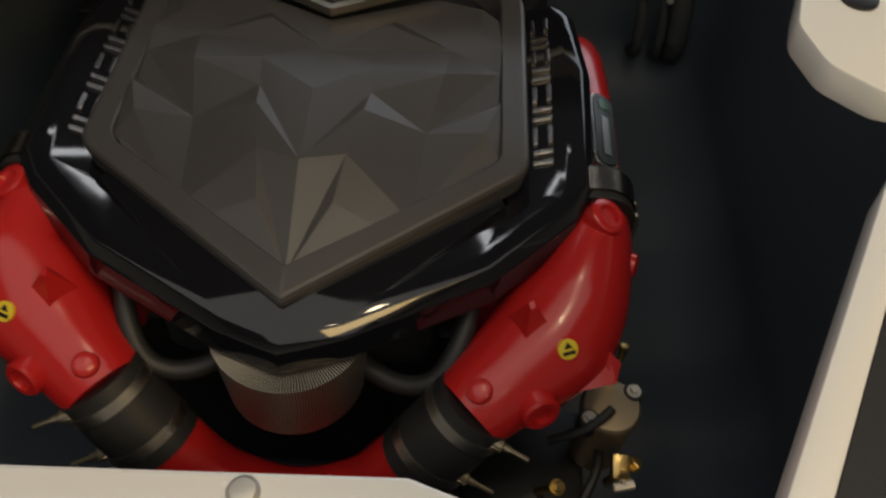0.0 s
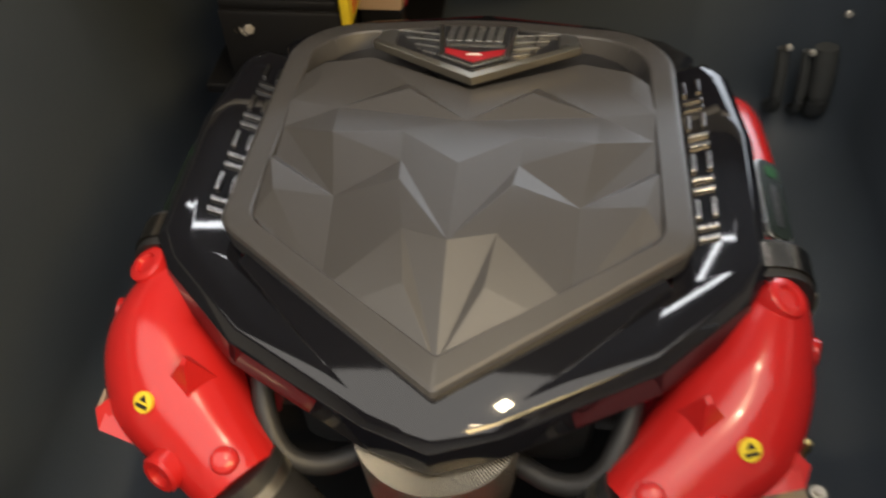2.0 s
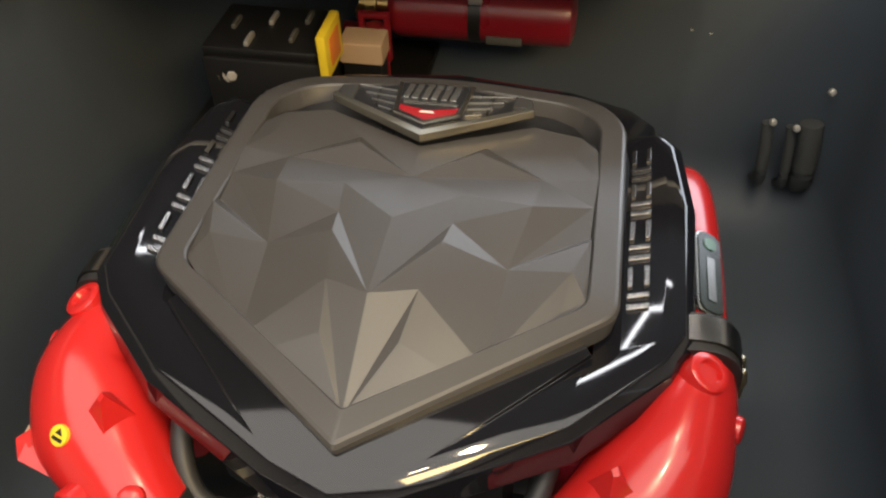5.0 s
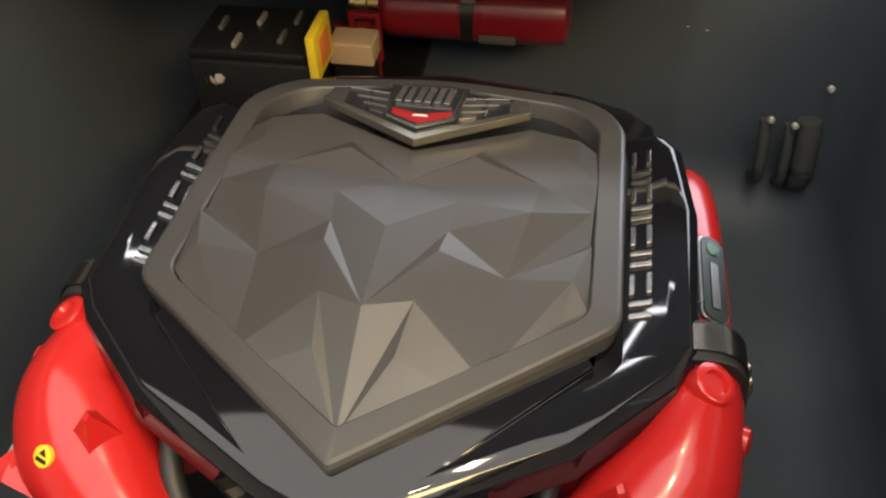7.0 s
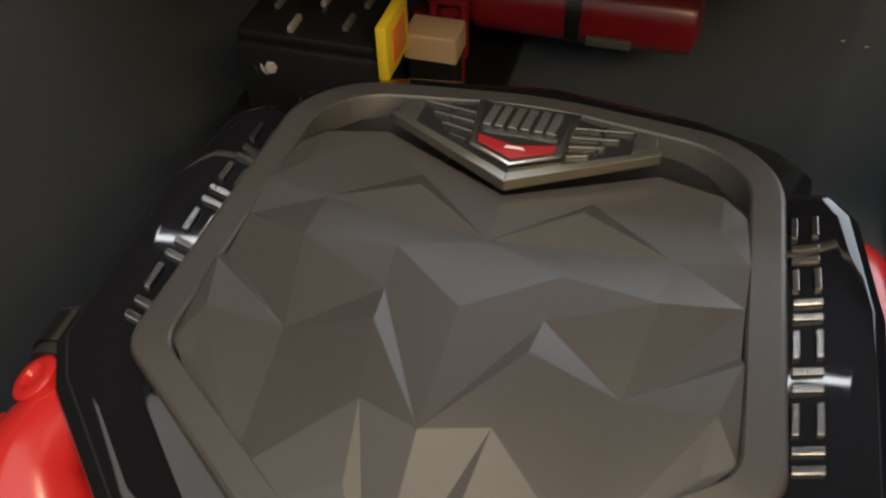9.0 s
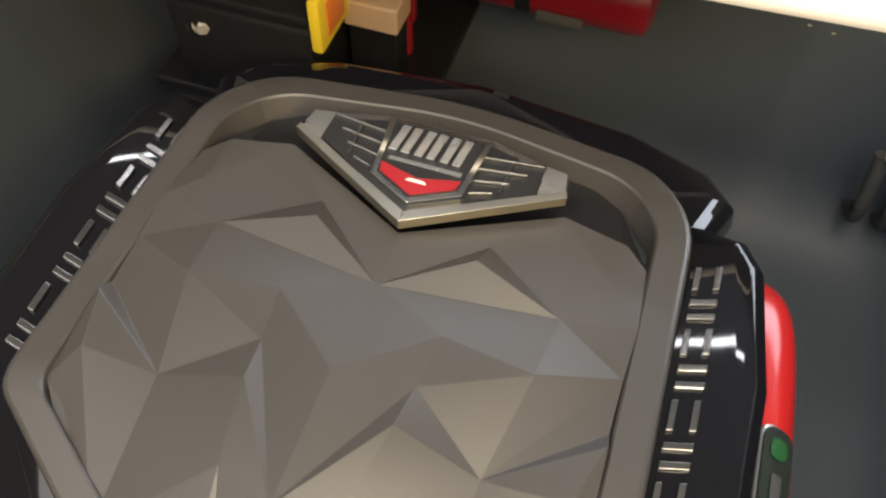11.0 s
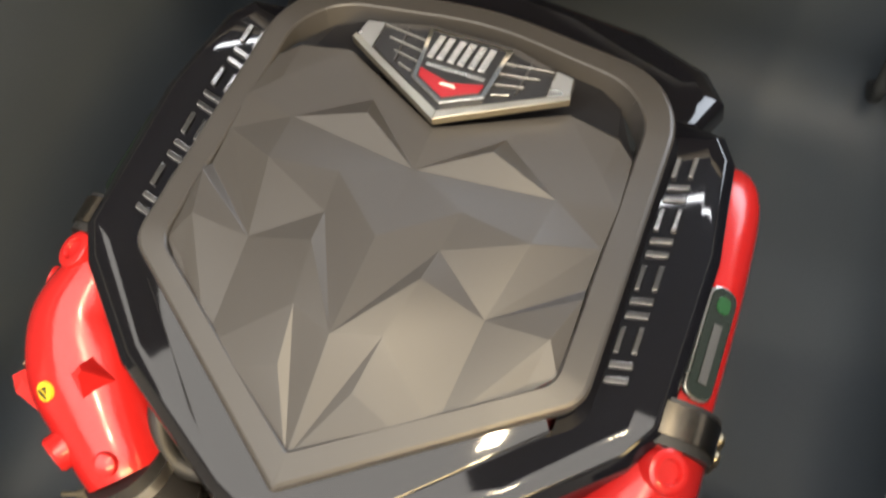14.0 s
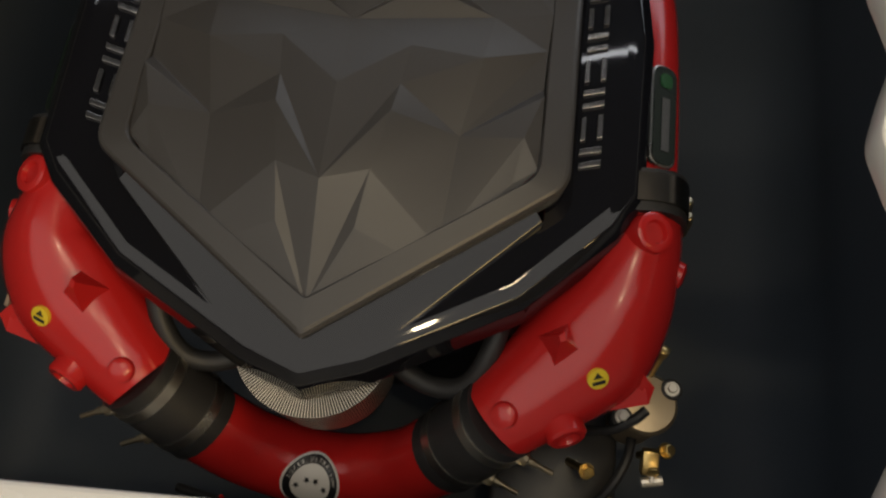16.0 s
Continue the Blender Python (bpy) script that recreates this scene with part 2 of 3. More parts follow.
# ---- engine bay ----
def bay_tub():
    """One moulded liner with rounded corners; its near wall stops lower."""
    def ring(inset, z):
        r = 0.22 - inset * 0.6
        return rounded([(0.70 - inset, -0.42 + inset, z), (0.70 - inset, 0.92 - inset, z), (-0.64 + inset, 0.92 - inset, z), (-0.64 + inset, -0.42 + inset, z)], [0.05, r, r, 0.05], 9)
    rings = [ring(0, 0.70), ring(0, 0.44), ring(0, 0.13)] + [ring(0.15 * (1 - math.cos(a)), 0.13 - 0.15 * math.sin(a)) for a in (math.pi * k / 12 for k in range(1, 7))]
    bm = rings_mesh(rings, (False, True))
    gone = [f for f in bm.faces if all(p.co.z > 0.43 and p.co.y < -0.36 for p in f.verts)]
    bmesh.ops.delete(bm, geom=gone, context="FACES")
    return bm


tub = structure("bay_liner", bay_tub(), LINER, 40)
thick = tub.modifiers.new("thickness", "SOLIDIFY")
thick.thickness, thick.offset = 0.02, -1


from mathutils.bvhtree import BVHTree


# white mouldings round the opening
def moulding(name, outline, z, thick=0.05):
    return structure(name, slab(outline, thick, pose(0, 0, z - thick), 0.006), WHITE, 30)


def plan(points, r):
    return [(p.x, p.y) for p in rounded([(x, y, 0) for x, y in points], r, 5)]


moulding("far_moulding", plan([(0.385, 0.474), (0.39, 0.64), (-0.9, 0.52), (-0.9, 0.40)], [0.03, 0.02, 0.01, 0.01]), 0.745, 0.018)
moulding("far_ledge", [(0.385, 0.64), (0.39, 1.2), (-0.9, 1.2), (-0.9, 0.52)], 0.74, 0.018)
structure("ledge_seam", slab([(-0.9, 0.436), (0.384, 0.509), (0.384, 0.516), (-0.9, 0.443)], 0.003, pose(0, 0, 0.7435)), RUBBER)
moulding("left_moulding", plan([(-0.60, 0.10), (-0.605, 0.29), (-0.56, 0.36), (-0.58, 0.42), (-0.9, 0.42), (-0.9, 0.0), (-0.66, 0.0)], 0.02), 0.745, 0.018)
moulding("right_rail", plan([(0.335, -0.484), (0.346, -0.462), (0.456, -0.240), (0.50, -0.175), (0.517, -0.182), (0.472, -0.255), (0.360, -0.484)], 0.006), 0.86, 0.03)
structure("rail_seal", slab([(0.362, -0.484), (0.474, -0.255), (0.519, -0.182), (0.545, -0.195), (0.495, -0.275), (0.386, -0.484)], 0.02, pose(0, 0, 0.835)), RUBBER)
structure("right_deck", slab([(0.388, -0.484), (0.497, -0.275), (0.547, -0.195), (0.9, -0.195), (0.9, -0.6), (0.388, -0.6)], 0.03, pose(0, 0, 0.828), 0.004), WHITE)
lug = moulding("right_lug", plan([(0.62, -0.153), (0.482, -0.145), (0.445, -0.114), (0.431, -0.066), (0.441, -0.030), (0.455, 0.01), (0.440, 0.065), (0.438, 0.095), (0.62, 0.11)], 0.010), 0.862, 0.03)
# The lug's hole is not cut; its shade is put in as a black disc.
part("hole_disc", lathe([(0.016, 0.0), (0.016, 0.0025), (0.013, 0.0035)], 24, pose(0.490, -0.028, 0.8615)), BLACK, lug, "black disc for the dark hole")
ledge = structure("near_ledge", slab([(-0.64, -0.352), (-0.12, -0.335), (0.14, -0.326), (0.30, -0.38), (0.45, -0.40), (0.45, -0.55), (-0.64, -0.55)], 0.03, pose(0, 0, 0.488), 0.005), WHITE)

# ---- engine cover ----
cover = thing("engine_cover", (0, 0, 0), "gloss black engine cover with faceted charcoal top panel and badge", "engine cover")


def rim_z(y):
    return 0.604 - 0.34 * (y - 0.1) ** 2


def shell_mesh():
    """Sloping chevron front with a tapering recess each side, a flat side ledge and a rolled skirt."""
    v = {"a0": (0, -0.145, 0.571), "a1": (0.205, 0.0, 0.578), "D": (0.095, -0.156, 0.5595), "F": (0.224, -0.030, 0.5715), "f": (0.226, -0.024, 0.562), "H": (0.201, -0.095, 0.5625), "o1": (0.291, -0.002, 0.571),
         "n2": (0.236, 0.2, 0.567), "n3": (0.236, 0.315, 0.555), "n4": (0.234, 0.338, 0.552), "n5": (0.226, 0.368, 0.543), "n6": (0.214, 0.388, 0.540), "n7": (0.19, 0.403, 0.540), "n8": (0.15, 0.413, 0.540), "n9": (0, 0.428, 0.545),
         "o2": (0.302, 0.2, 0.578), "o3": (0.292, 0.315, 0.570), "o4": (0.281, 0.340, 0.568), "o5": (0.249, 0.372, 0.540), "o6": (0.265, 0.424, 0.530), "o7": (0.242, 0.452, 0.524), "o8": (0.165, 0.478, 0.526), "o9": (0, 0.490, 0.533)}
    edge = [(0, -0.209, 0.556, 0, -1), (0.060, -0.188, 0.5565, 0.4, -0.9), (0.208, -0.107, 0.558, 0.58, -0.81), (0.296, -0.024, 0.567, 0.72, -0.69), (0.316, 0.010, 0.572, 0.98, -0.2),
            (0.319, 0.2, 0.5772, 1, 0), (0.306, 0.322, 0.5692, 0.98, 0.2), (0.290, 0.350, 0.565, 0.75, 0.66), (0.262, 0.376, 0.536, 0.9, 0.3), (0.279, 0.427, 0.525, 0.95, 0.25), (0.252, 0.464, 0.518, 0.6, 0.8),
            (0.170, 0.491, 0.520, 0.25, 0.97), (0, 0.503, 0.527, 0, 1)]
    for k, (x, y, z, ox, oy) in enumerate(edge):
        for row, (out, drop) in enumerate(((0, 0), (0.012, 0.010), (0.018, 0.040), (0.014, 0.046), (-0.01, 0.046))):
            v["EPQRS"[row] + str(k)] = (x + ox * out, y + oy * out, z - drop)
    faces = ["a0 E0 E1 D", "a0 D F a1", "D E1 E2 H", "H E2 E3 o1", "o1 E3 E4", "o1 E4 E5 o2", "F f D", "f D H", "f H o1", "f o1 o2 n2"]
    for k in range(2, 9):
        faces += ["o%d E%d E%d o%d" % (k, k + 3, k + 4, k + 1), "n%d o%d o%d n%d" % (k, k, k + 1, k + 1)]
    for p, q in ("EP", "PQ", "QR", "RS"):
        faces += ["%s%d %s%d %s%d %s%d" % (p, k, q, k, q, k + 1, p, k + 1) for k in range(12)]
    bm = bmesh.new()
    for sign in (1, -1):
        made = {k: bm.verts.new((sign * x, y, z)) for k, (x, y, z) in v.items()}
        for f in faces:
            bm.faces.new([made[k] for k in f.split()])
    bmesh.ops.remove_doubles(bm, verts=bm.verts, dist=1e-5)
    bmesh.ops.recalc_face_normals(bm, faces=bm.faces)
    edges = [e for e in bm.edges if len(e.link_faces) == 2 and e.calc_face_angle(0) > radians(17)]
    bmesh.ops.bevel(bm, geom=edges, offset=0.0055, segments=6, affect="EDGES", profile=0.5, clamp_overlap=True)
    return bm


shell = part("shell", shell_mesh(), GLOSS, cover, "gloss black moulded shell", 11)


def panel_outline(inset, dz):
    k = 1 - inset / 0.245
    half = [(0, -0.178 + inset * 1.2), (0.247 - inset, 0.0 + inset * 0.25), (0.246 - inset, 0.348 - inset * 0.5), (0.200 * k, 0.408 - inset), (0, 0.440 - inset)]
    pts = [(x, y, rim_z(y) + dz) for x, y in mirror([(x, y) for x, y in half])]
    r = [0.005, 0.018, 0.032 if inset > 0.02 else 0.040, 0.028 if inset > 0.02 else 0.034, 0.06]
    out = rounded(pts, r + r[-2:0:-1], 6)
    return [Vector((p.x, p.y, rim_z(p.y) + dz)) for p in out]


def deepened(ring):
    """The inner wall runs lower and leans inward behind the badge."""
    out = []
    for p in ring:
        k = min(max((p.y - 0.285) / 0.05, 0), 1)
        out.append(Vector((p.x * (1 - 0.02 * k), p.y - 0.011 * k, p.z - 0.014 * k)))
    return out


rim = rings_mesh([panel_outline(0.0025, -0.032), panel_outline(-0.001, -0.006), panel_outline(0.0015, -0.0015), panel_outline(0.005, 0), panel_outline(0.0295, 0.001),
                  panel_outline(0.0315, -0.001), deepened(panel_outline(0.0335, -0.012))], (False, False))
panel = part("top_panel", rim, SATIN, cover, "satin charcoal panel rim", 17)


def facets():
    v = {"C0": (0, -0.147, 0.592), "f1": (0, -0.028, 0.628), "f4": (0, 0.082, 0.628), "f5": (0, 0.176, 0.601), "ct": (0, 0.23, 0.606), 
         "h": (0.040, -0.070, 0.606), "V": (0.048, -0.011, 0.622), "m": (0.0195, -0.088, 0.596), "f8": (0.060, 0.056, 0.625), "f3": (0.064, 0.093, 0.615), "f2": (0.131, 0.043, 0.602),
         "c": (0.070, 0.141, 0.616), "b": (0.147, 0.130, 0.620), "g1": (0.079, 0.246, 0.598), "g8": (0.073, 0.221, 0.613), "g3": (0.154, 0.194, 0.599), "wr": (0.132, 0.302, 0.594),
         "I1": (0.103, -0.091, 0.597), "I2": (0.165, -0.038, 0.600), "I3": (0.214, 0.016, 0.603), "j4": (0.213, 0.096, 0.606), "I5": (0.213, 0.158, 0.602), "s": (0.213, 0.111, 0.593),
         "J6": (0.215, 0.205, 0.606), "I7": (0.213, 0.272, 0.588), "w2": (0.192, 0.292, 0.591), "e": (0.190, 0.238, 0.598),
         "n": (0.197, 0.045, 0.609), "pit": (0.190, 0.000, 0.593), "Iq": (0.123, -0.074, 0.599)}
    faces = """C0 I1 h|C0 h V|C0 V m|C0 m f1|m V f1|h I1 V|V I1 Iq|V Iq f2|Iq I2 pit|I2 I3 pit|pit I3 n|Iq pit n|Iq n f2|n I3 j4|n j4 f2|f2 j4 s|f2 s I5|f2 I5 b|V f2 f8|V f8 f1|f1 f8 f3|f8 f2 f3|f1 f3 f4|f3 c f4
        |f3 f2 b|f3 b c|f4 c f5|c g3 f5|c b g3|b I5 g3|I5 J6 g3|f5 g3 g8|f5 g8 g1|g8 g3 g1|f5 g1 ct|g3 J6 e|J6 I7 e|g3 e wr|e I7 w2|e w2 wr|g3 wr g1|g1 wr ct"""
    bm = bmesh.new()
    for sign in (1, -1):
        made = {k: bm.verts.new((sign * x, y, rim_z(y) + (-0.0055 if k[0] in "IC" else -0.001 if k[0] in "TJ" else 0.80 * (z - rim_z(y))))) for k, (x, y, z) in v.items()}
        for f in faces.split("|"):
            bm.faces.new([made[k] for k in f.split()])
    bmesh.ops.remove_doubles(bm, verts=bm.verts, dist=1e-5)
    bmesh.ops.recalc_face_normals(bm, faces=bm.faces)
    bevel(bm, 0.0022, 2, 4)
    return bm


part("faceted_insert", facets(), SATIN, cover, "faceted low-relief charcoal insert", 7)


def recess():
    """The sunken surface behind the badge, a part of its own, black all over."""
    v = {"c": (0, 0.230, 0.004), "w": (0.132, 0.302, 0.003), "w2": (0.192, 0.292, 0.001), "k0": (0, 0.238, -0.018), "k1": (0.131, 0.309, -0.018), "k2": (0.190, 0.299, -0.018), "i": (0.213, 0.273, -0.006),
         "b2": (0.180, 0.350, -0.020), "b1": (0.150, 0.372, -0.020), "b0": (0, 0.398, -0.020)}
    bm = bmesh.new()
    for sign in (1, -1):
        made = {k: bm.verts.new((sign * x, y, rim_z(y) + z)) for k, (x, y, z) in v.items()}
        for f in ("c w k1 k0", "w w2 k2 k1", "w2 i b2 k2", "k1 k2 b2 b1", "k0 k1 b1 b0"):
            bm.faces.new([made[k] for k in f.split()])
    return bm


part("badge_recess", recess(), BADGE_BLACK, cover, "black surface sunk behind the badge", None)

# badge
TILT_BADGE = pose(0, 0.288, 0.603, -5)
badge = part("badge", slab([(0, -0.058), (0.128, 0.020), (0.126, 0.050), (0.05, 0.072), (-0.05, 0.072), (-0.126, 0.050), (-0.128, 0.020)], 0.008, TILT_BADGE, 0.002), SATIN, cover, "chrome edged chevron badge", None)
shield = [(0, -0.036), (0.040, -0.013), (0.047, 0.058), (-0.047, 0.058), (-0.040, -0.013)]


def plate(name, outline, z, thick, mat, label=""):
    return part(name, slab(outline, thick, TILT_BADGE @ pose(0, 0, z), min(0.0008, thick / 3)), mat, badge, label, None)


plate("grille_field", [(0, -0.046), (0.102, 0.016), (0.102, 0.046), (0.05, 0.062), (-0.05, 0.062), (-0.102, 0.046), (-0.102, 0.016)], 0.0075, 0.002, BADGE_BLACK)
for s in (1, -1):
    plate("chrome_edge", [(0, -0.060), (s * 0.130, 0.018), (s * 0.128, 0.026), (0, -0.047)], 0.0035, 0.0105, CHAMPAGNE, "champagne chrome edge")
    plate("end_cap", [(s * 0.103, 0.012), (s * 0.127, 0.025), (s * 0.124, 0.049), (s * 0.103, 0.053)], 0.0075, 0.004, DULL_CHROME, "satin chrome end cap")
    for k in range(4):
        y = -0.006 + 0.016 * k
        x1 = 0.066 + 0.012 * k
        plate("grille_bar", [(s * 0.046, y), (s * x1, y + 0.007), (s * x1, y + 0.009), (s * 0.046, y + 0.002)], 0.0095, 0.003, DULL_CHROME)
    plate("grille_rib", [(s * 0.070, 0.004), (s * 0.073, 0.005), (s * 0.076, 0.054), (s * 0.073, 0.055)], 0.0095, 0.0022, DARK_STEEL)
plate("shield_border", [(x * 1.07, y * 1.05 - 0.001) for x, y in shield], 0.0095, 0.007, CHROME)
plate("shield_face", [(x * 0.94, y * 0.95) for x, y in shield], 0.0163, 0.0012, BADGE_BLACK)
plate("shield_tip", [(0, -0.0315), (0.035, -0.012), (0.0375, 0.000), (0, -0.010), (-0.0375, 0.000), (-0.035, -0.012)], 0.0174, 0.001, BADGE_RED)
plate("tip_mark", [(-0.010, -0.016), (0.010, -0.016), (0.007, -0.0125), (-0.007, -0.0125)], 0.0183, 0.0008, PRINT_WHITE)
for k in range(3):
    x = -0.0375 + 0.0245 * k
    plate("raised_bar", [(x, 0.015), (x + 0.0085, 0.015), (x + 0.0118, 0.050), (x + 0.0033, 0.050)], 0.0174, 0.003, BRIGHT)
    plate("raised_bar", [(x + 0.0115, 0.015), (x + 0.020, 0.015), (x + 0.0233, 0.050), (x + 0.0148, 0.050)], 0.0174, 0.003, BRIGHT)
plate("small_print_bar", [(-0.034, 0.0045), (0.035, 0.0045), (0.0355, 0.0095), (-0.0335, 0.0095)], 0.0174, 0.001, DULL_CHROME)

# raised chrome marks along both sides
ACROSS = [[(-0.013, y - 0.0025), (0.013, y + 0.0025), (0.013, y + 0.0095), (-0.013, y + 0.0045)] for y in (-0.0125, 0.0045)]
ALONG = [[(x, -0.0155 + x * 0.2), (x + 0.0065, -0.014 + x * 0.2), (x + 0.0065, 0.0150 + x * 0.2), (x, 0.0135 + x * 0.2)] for x in (-0.013, 0.0065)]
shell_skin = BVHTree.FromPolygons([v.co for v in shell.data.vertices], [p.vertices for p in shell.data.polygons])
for s in (1, -1):
    for k in range(8):
        y = 0.050 + 0.0355 * k
        at, normal, _, _ = shell_skin.ray_cast(Vector((s * 0.268, y, 0.8)), Vector((0, 0, -1)))
        m = Matrix.Translation(at - normal * 0.0008) @ Vector((0, 0, 1)).rotation_difference(normal).to_matrix().to_4x4()
        part("chrome_mark", join(*[slab([(s * 0.9 * x, 0.95 * y) for x, y in bar], 0.0045, m, 0.0008) for bar in (ALONG if k % 2 else ACROSS)]), SMOKED, cover, "smoked chrome raised mark", None)

# ---- engine ----
engine = thing("marine_engine", (0, 0.1, -0.02), "red and black marine engine with twin exhaust manifolds in bay", "engine")
OFFSET = Matrix.Translation((0, -0.1, 0.02))


def epart(name, bm, mat, parent=engine, label="", smooth=35):
    """Engine parts are written in world places."""
    if parent is engine:
        bm.transform(OFFSET)
    return part(name, bm, mat, parent, label, smooth)


epart("block", join(box(-0.24, 0.24, -0.10, 0.42, 0.0, 0.40, 0.03), box(-0.16, 0.16, -0.14, 0.46, 0.38, 0.52, 0.03)), BLACK, label="black engine block under the cover")


def manifold(s):
    def P(*pts):
        return [(s * p[0], *p[1:]) for p in pts]
    tuck = 0.015 if s < 0 else 0.0

    def Q(*pts):
        return [(s * (p[0] - tuck), p[1], p[2] - 0.4 * tuck, *p[3:]) for p in pts]
    log = epart("exhaust_manifold", tube(Q((0.316, 0.338, 0.46, 0.015, 0.02), (0.318, 0.328, 0.465, 0.034, 0.045), (0.322, 0.295, 0.478, 0.045, 0.064), (0.325, 0.18, 0.487, 0.047, 0.069), (0.326, 0.045, 0.487, 0.047, 0.069)), n=28, square=2.6), RED, label="glossy red cast exhaust manifold")
    log_m = OFFSET @ Matrix.Translation((-s * tuck, 0, -0.4 * tuck))
    part("name_plate", slab(rounded_rect(0.034, 0.126, 0.016), 0.006, log_m @ pose(s * 0.343, 0.116, 0.5530, 0, s * 26), 0.0015), DULL_CHROME, log, "chrome edged oval name plate", None)
    part("plate_inlay", slab(rounded_rect(0.0295, 0.1205, 0.0135), 0.002, log_m @ pose(s * 0.3456, 0.116, 0.5584, 0, s * 26), 0.0004), GREEN_BLACK, log, "dark green inlay", None)
    part("print_bar", box(-0.005, 0.005, -0.045, 0.02, 0, 0.0008, 0, log_m @ pose(s * 0.3466, 0.116, 0.5605, 0, s * 26)), SMOKED, log, "", None)
    part("green_end", slab(rounded_rect(0.016, 0.018, 0.007), 0.001, log_m @ pose(s * 0.3466, 0.158, 0.5603, 0, s * 26), 0.0002), GREEN, log, "bright green end", None)
    coupling = epart("coupling", tube(Q((0.330, 0.052, 0.496, 0.052, 0.073), (0.331, 0.005, 0.492, 0.052, 0.073)), n=28, square=2.6), RUBBER, label="black rubber coupling")
    part("hose_clamp", joined_band(Q((0.330, 0.044, 0.496, 0.0540, 0.0750), (0.3305, 0.012, 0.4945, 0.0540, 0.0750)), None, 2.6), BAND_STEEL, coupling, "dark steel band clamp")
    for y in (0.036, 0.018):
        screw(s, (0.384 - tuck, y, 0.500 - 0.4 * tuck), (0.1, -0.3, -1), coupling, 0.022)
    elbow = epart("exhaust_elbow", tube(Q((0.332, 0.010, 0.488, 0.050, 0.068), (0.328, -0.03, 0.484, 0.054, 0.071)) + P((0.314, -0.080, 0.472, 0.064, 0.072), (0.290, -0.120, 0.462, 0.072, 0.066), (0.256, -0.156, 0.450, 0.064, 0.060), (0.220, -0.190, 0.440, 0.054, 0.053), (0.20, -0.208, 0.43, 0.049, 0.049)), n=32, steps=7, square=1.92), RED, label="glossy red cast exhaust elbow")
    skin = BVHTree.FromPolygons([OFFSET.inverted() @ v.co for v in elbow.data.vertices], [p.vertices for p in elbow.data.polygons])

    def on_skin(x, y, z, lift=0.0, lean=None):
        """The pose on the elbow's skin nearest to a place, z outward."""
        at, normal, _, _ = skin.find_nearest(Vector((s * x, y, z)))
        if lean:
            normal = (normal + Vector((s * lean[0], lean[1], lean[2]))).normalized()
        return OFFSET @ axis(at + normal * lift, normal)

    for name, at, lift, lean, prof in (("boss", (0.342, -0.022, 0.56), 0.0, (0.3, -0.1, 0.6), [(0.024, -0.016), (0.022, 0.005), (0.019, 0.007), (0.013, 0.007), (0.011, 0.002)]),
                                       ("plug", (0.270, -0.215, 0.462), 0.006, (0.1, -0.5, 0.1), [(0.026, -0.03), (0.022, -0.004), (0.022, 0.003), (0.019, 0.006), (0.013, 0.006), (0.011, -0.002)]),
                                       ("boss", (0.205, -0.215, 0.490), 0.002, (0, 0, 0), [(0.018, -0.02), (0.013, 0.004), (0.008, 0.007)]),
                                       ("boss", (0.385, -0.045, 0.500), 0.0, (0.3, -0.3, 0), [(0.022, -0.03), (0.014, 0.004), (0.009, 0.006)])):
        part(name, lathe(prof, 20, on_skin(*at, lift, lean)), RED, elbow)
    base, peak = [], []
    for x, y, z in ((0.222, -0.126, 0.48), (0.268, -0.098, 0.49), (0.306, -0.150, 0.475), (0.250, -0.184, 0.47)):
        base.append(Vector((s * x, y, z)))
    for x, y, z in ((0.252, -0.139, 0.545), (0.257, -0.135, 0.546), (0.260, -0.142, 0.542), (0.254, -0.145, 0.542)):
        peak.append(Vector((s * x, y, z)))
    wedge = bevel(rings_mesh([base, peak]), 0.003, 2)
    wedge.transform(OFFSET)
    part("lug", wedge, RED, elbow)
    spike = bevel(rings_mesh([[(s * x, y, z) for x, y, z in q] for q in (((0.285, -0.105, 0.49), (0.318, -0.125, 0.495), (0.300, -0.195, 0.455), (0.275, -0.175, 0.41)), ((0.352, -0.162, 0.480), (0.360, -0.166, 0.482), (0.358, -0.180, 0.462), (0.350, -0.176, 0.458)))]), 0.004, 2)
    spike.transform(OFFSET)
    part("lug", spike, RED, elbow)
    part("warning_sticker", lathe([(0.0112, -0.004), (0.0112, 0.0016), (0.0106, 0.0018)], 24, on_skin(0.298, -0.172, 0.512, 0.0012)), YELLOW, elbow, "round yellow warning sticker")
    for outline in ([(-0.005, 0.001), (0.005, 0.001), (0, 0.008)], [(-0.007, -0.006), (0.007, -0.006), (0.007, -0.002), (-0.007, -0.002)]):
        part("sticker_print", slab(outline, 0.0006, on_skin(0.298, -0.172, 0.512, 0.0029)), BADGE_BLACK, elbow, "", None)
    hose = epart("exhaust_hose", tube(P((0.207, -0.204, 0.442), (0.178, -0.222, 0.403), (0.146, -0.240, 0.362)), 0.050, n=28), RUBBER, label="black rubber exhaust hose")
    for a, b in (((0.1995, -0.209, 0.432), (0.1925, -0.213, 0.422)), ((0.1655, -0.229, 0.386), (0.1585, -0.233, 0.376))):
        part("hose_clamp", joined_band(P(a, b), 0.0515), CLAMP_STEEL, hose, "stainless steel hose clamp")
        at = Vector(a).lerp(Vector(b), 0.5) + Vector((0.036, -0.036, 0.006))
        screw(s, at, (0.85, -0.3, -0.25), hose)
    return log, elbow


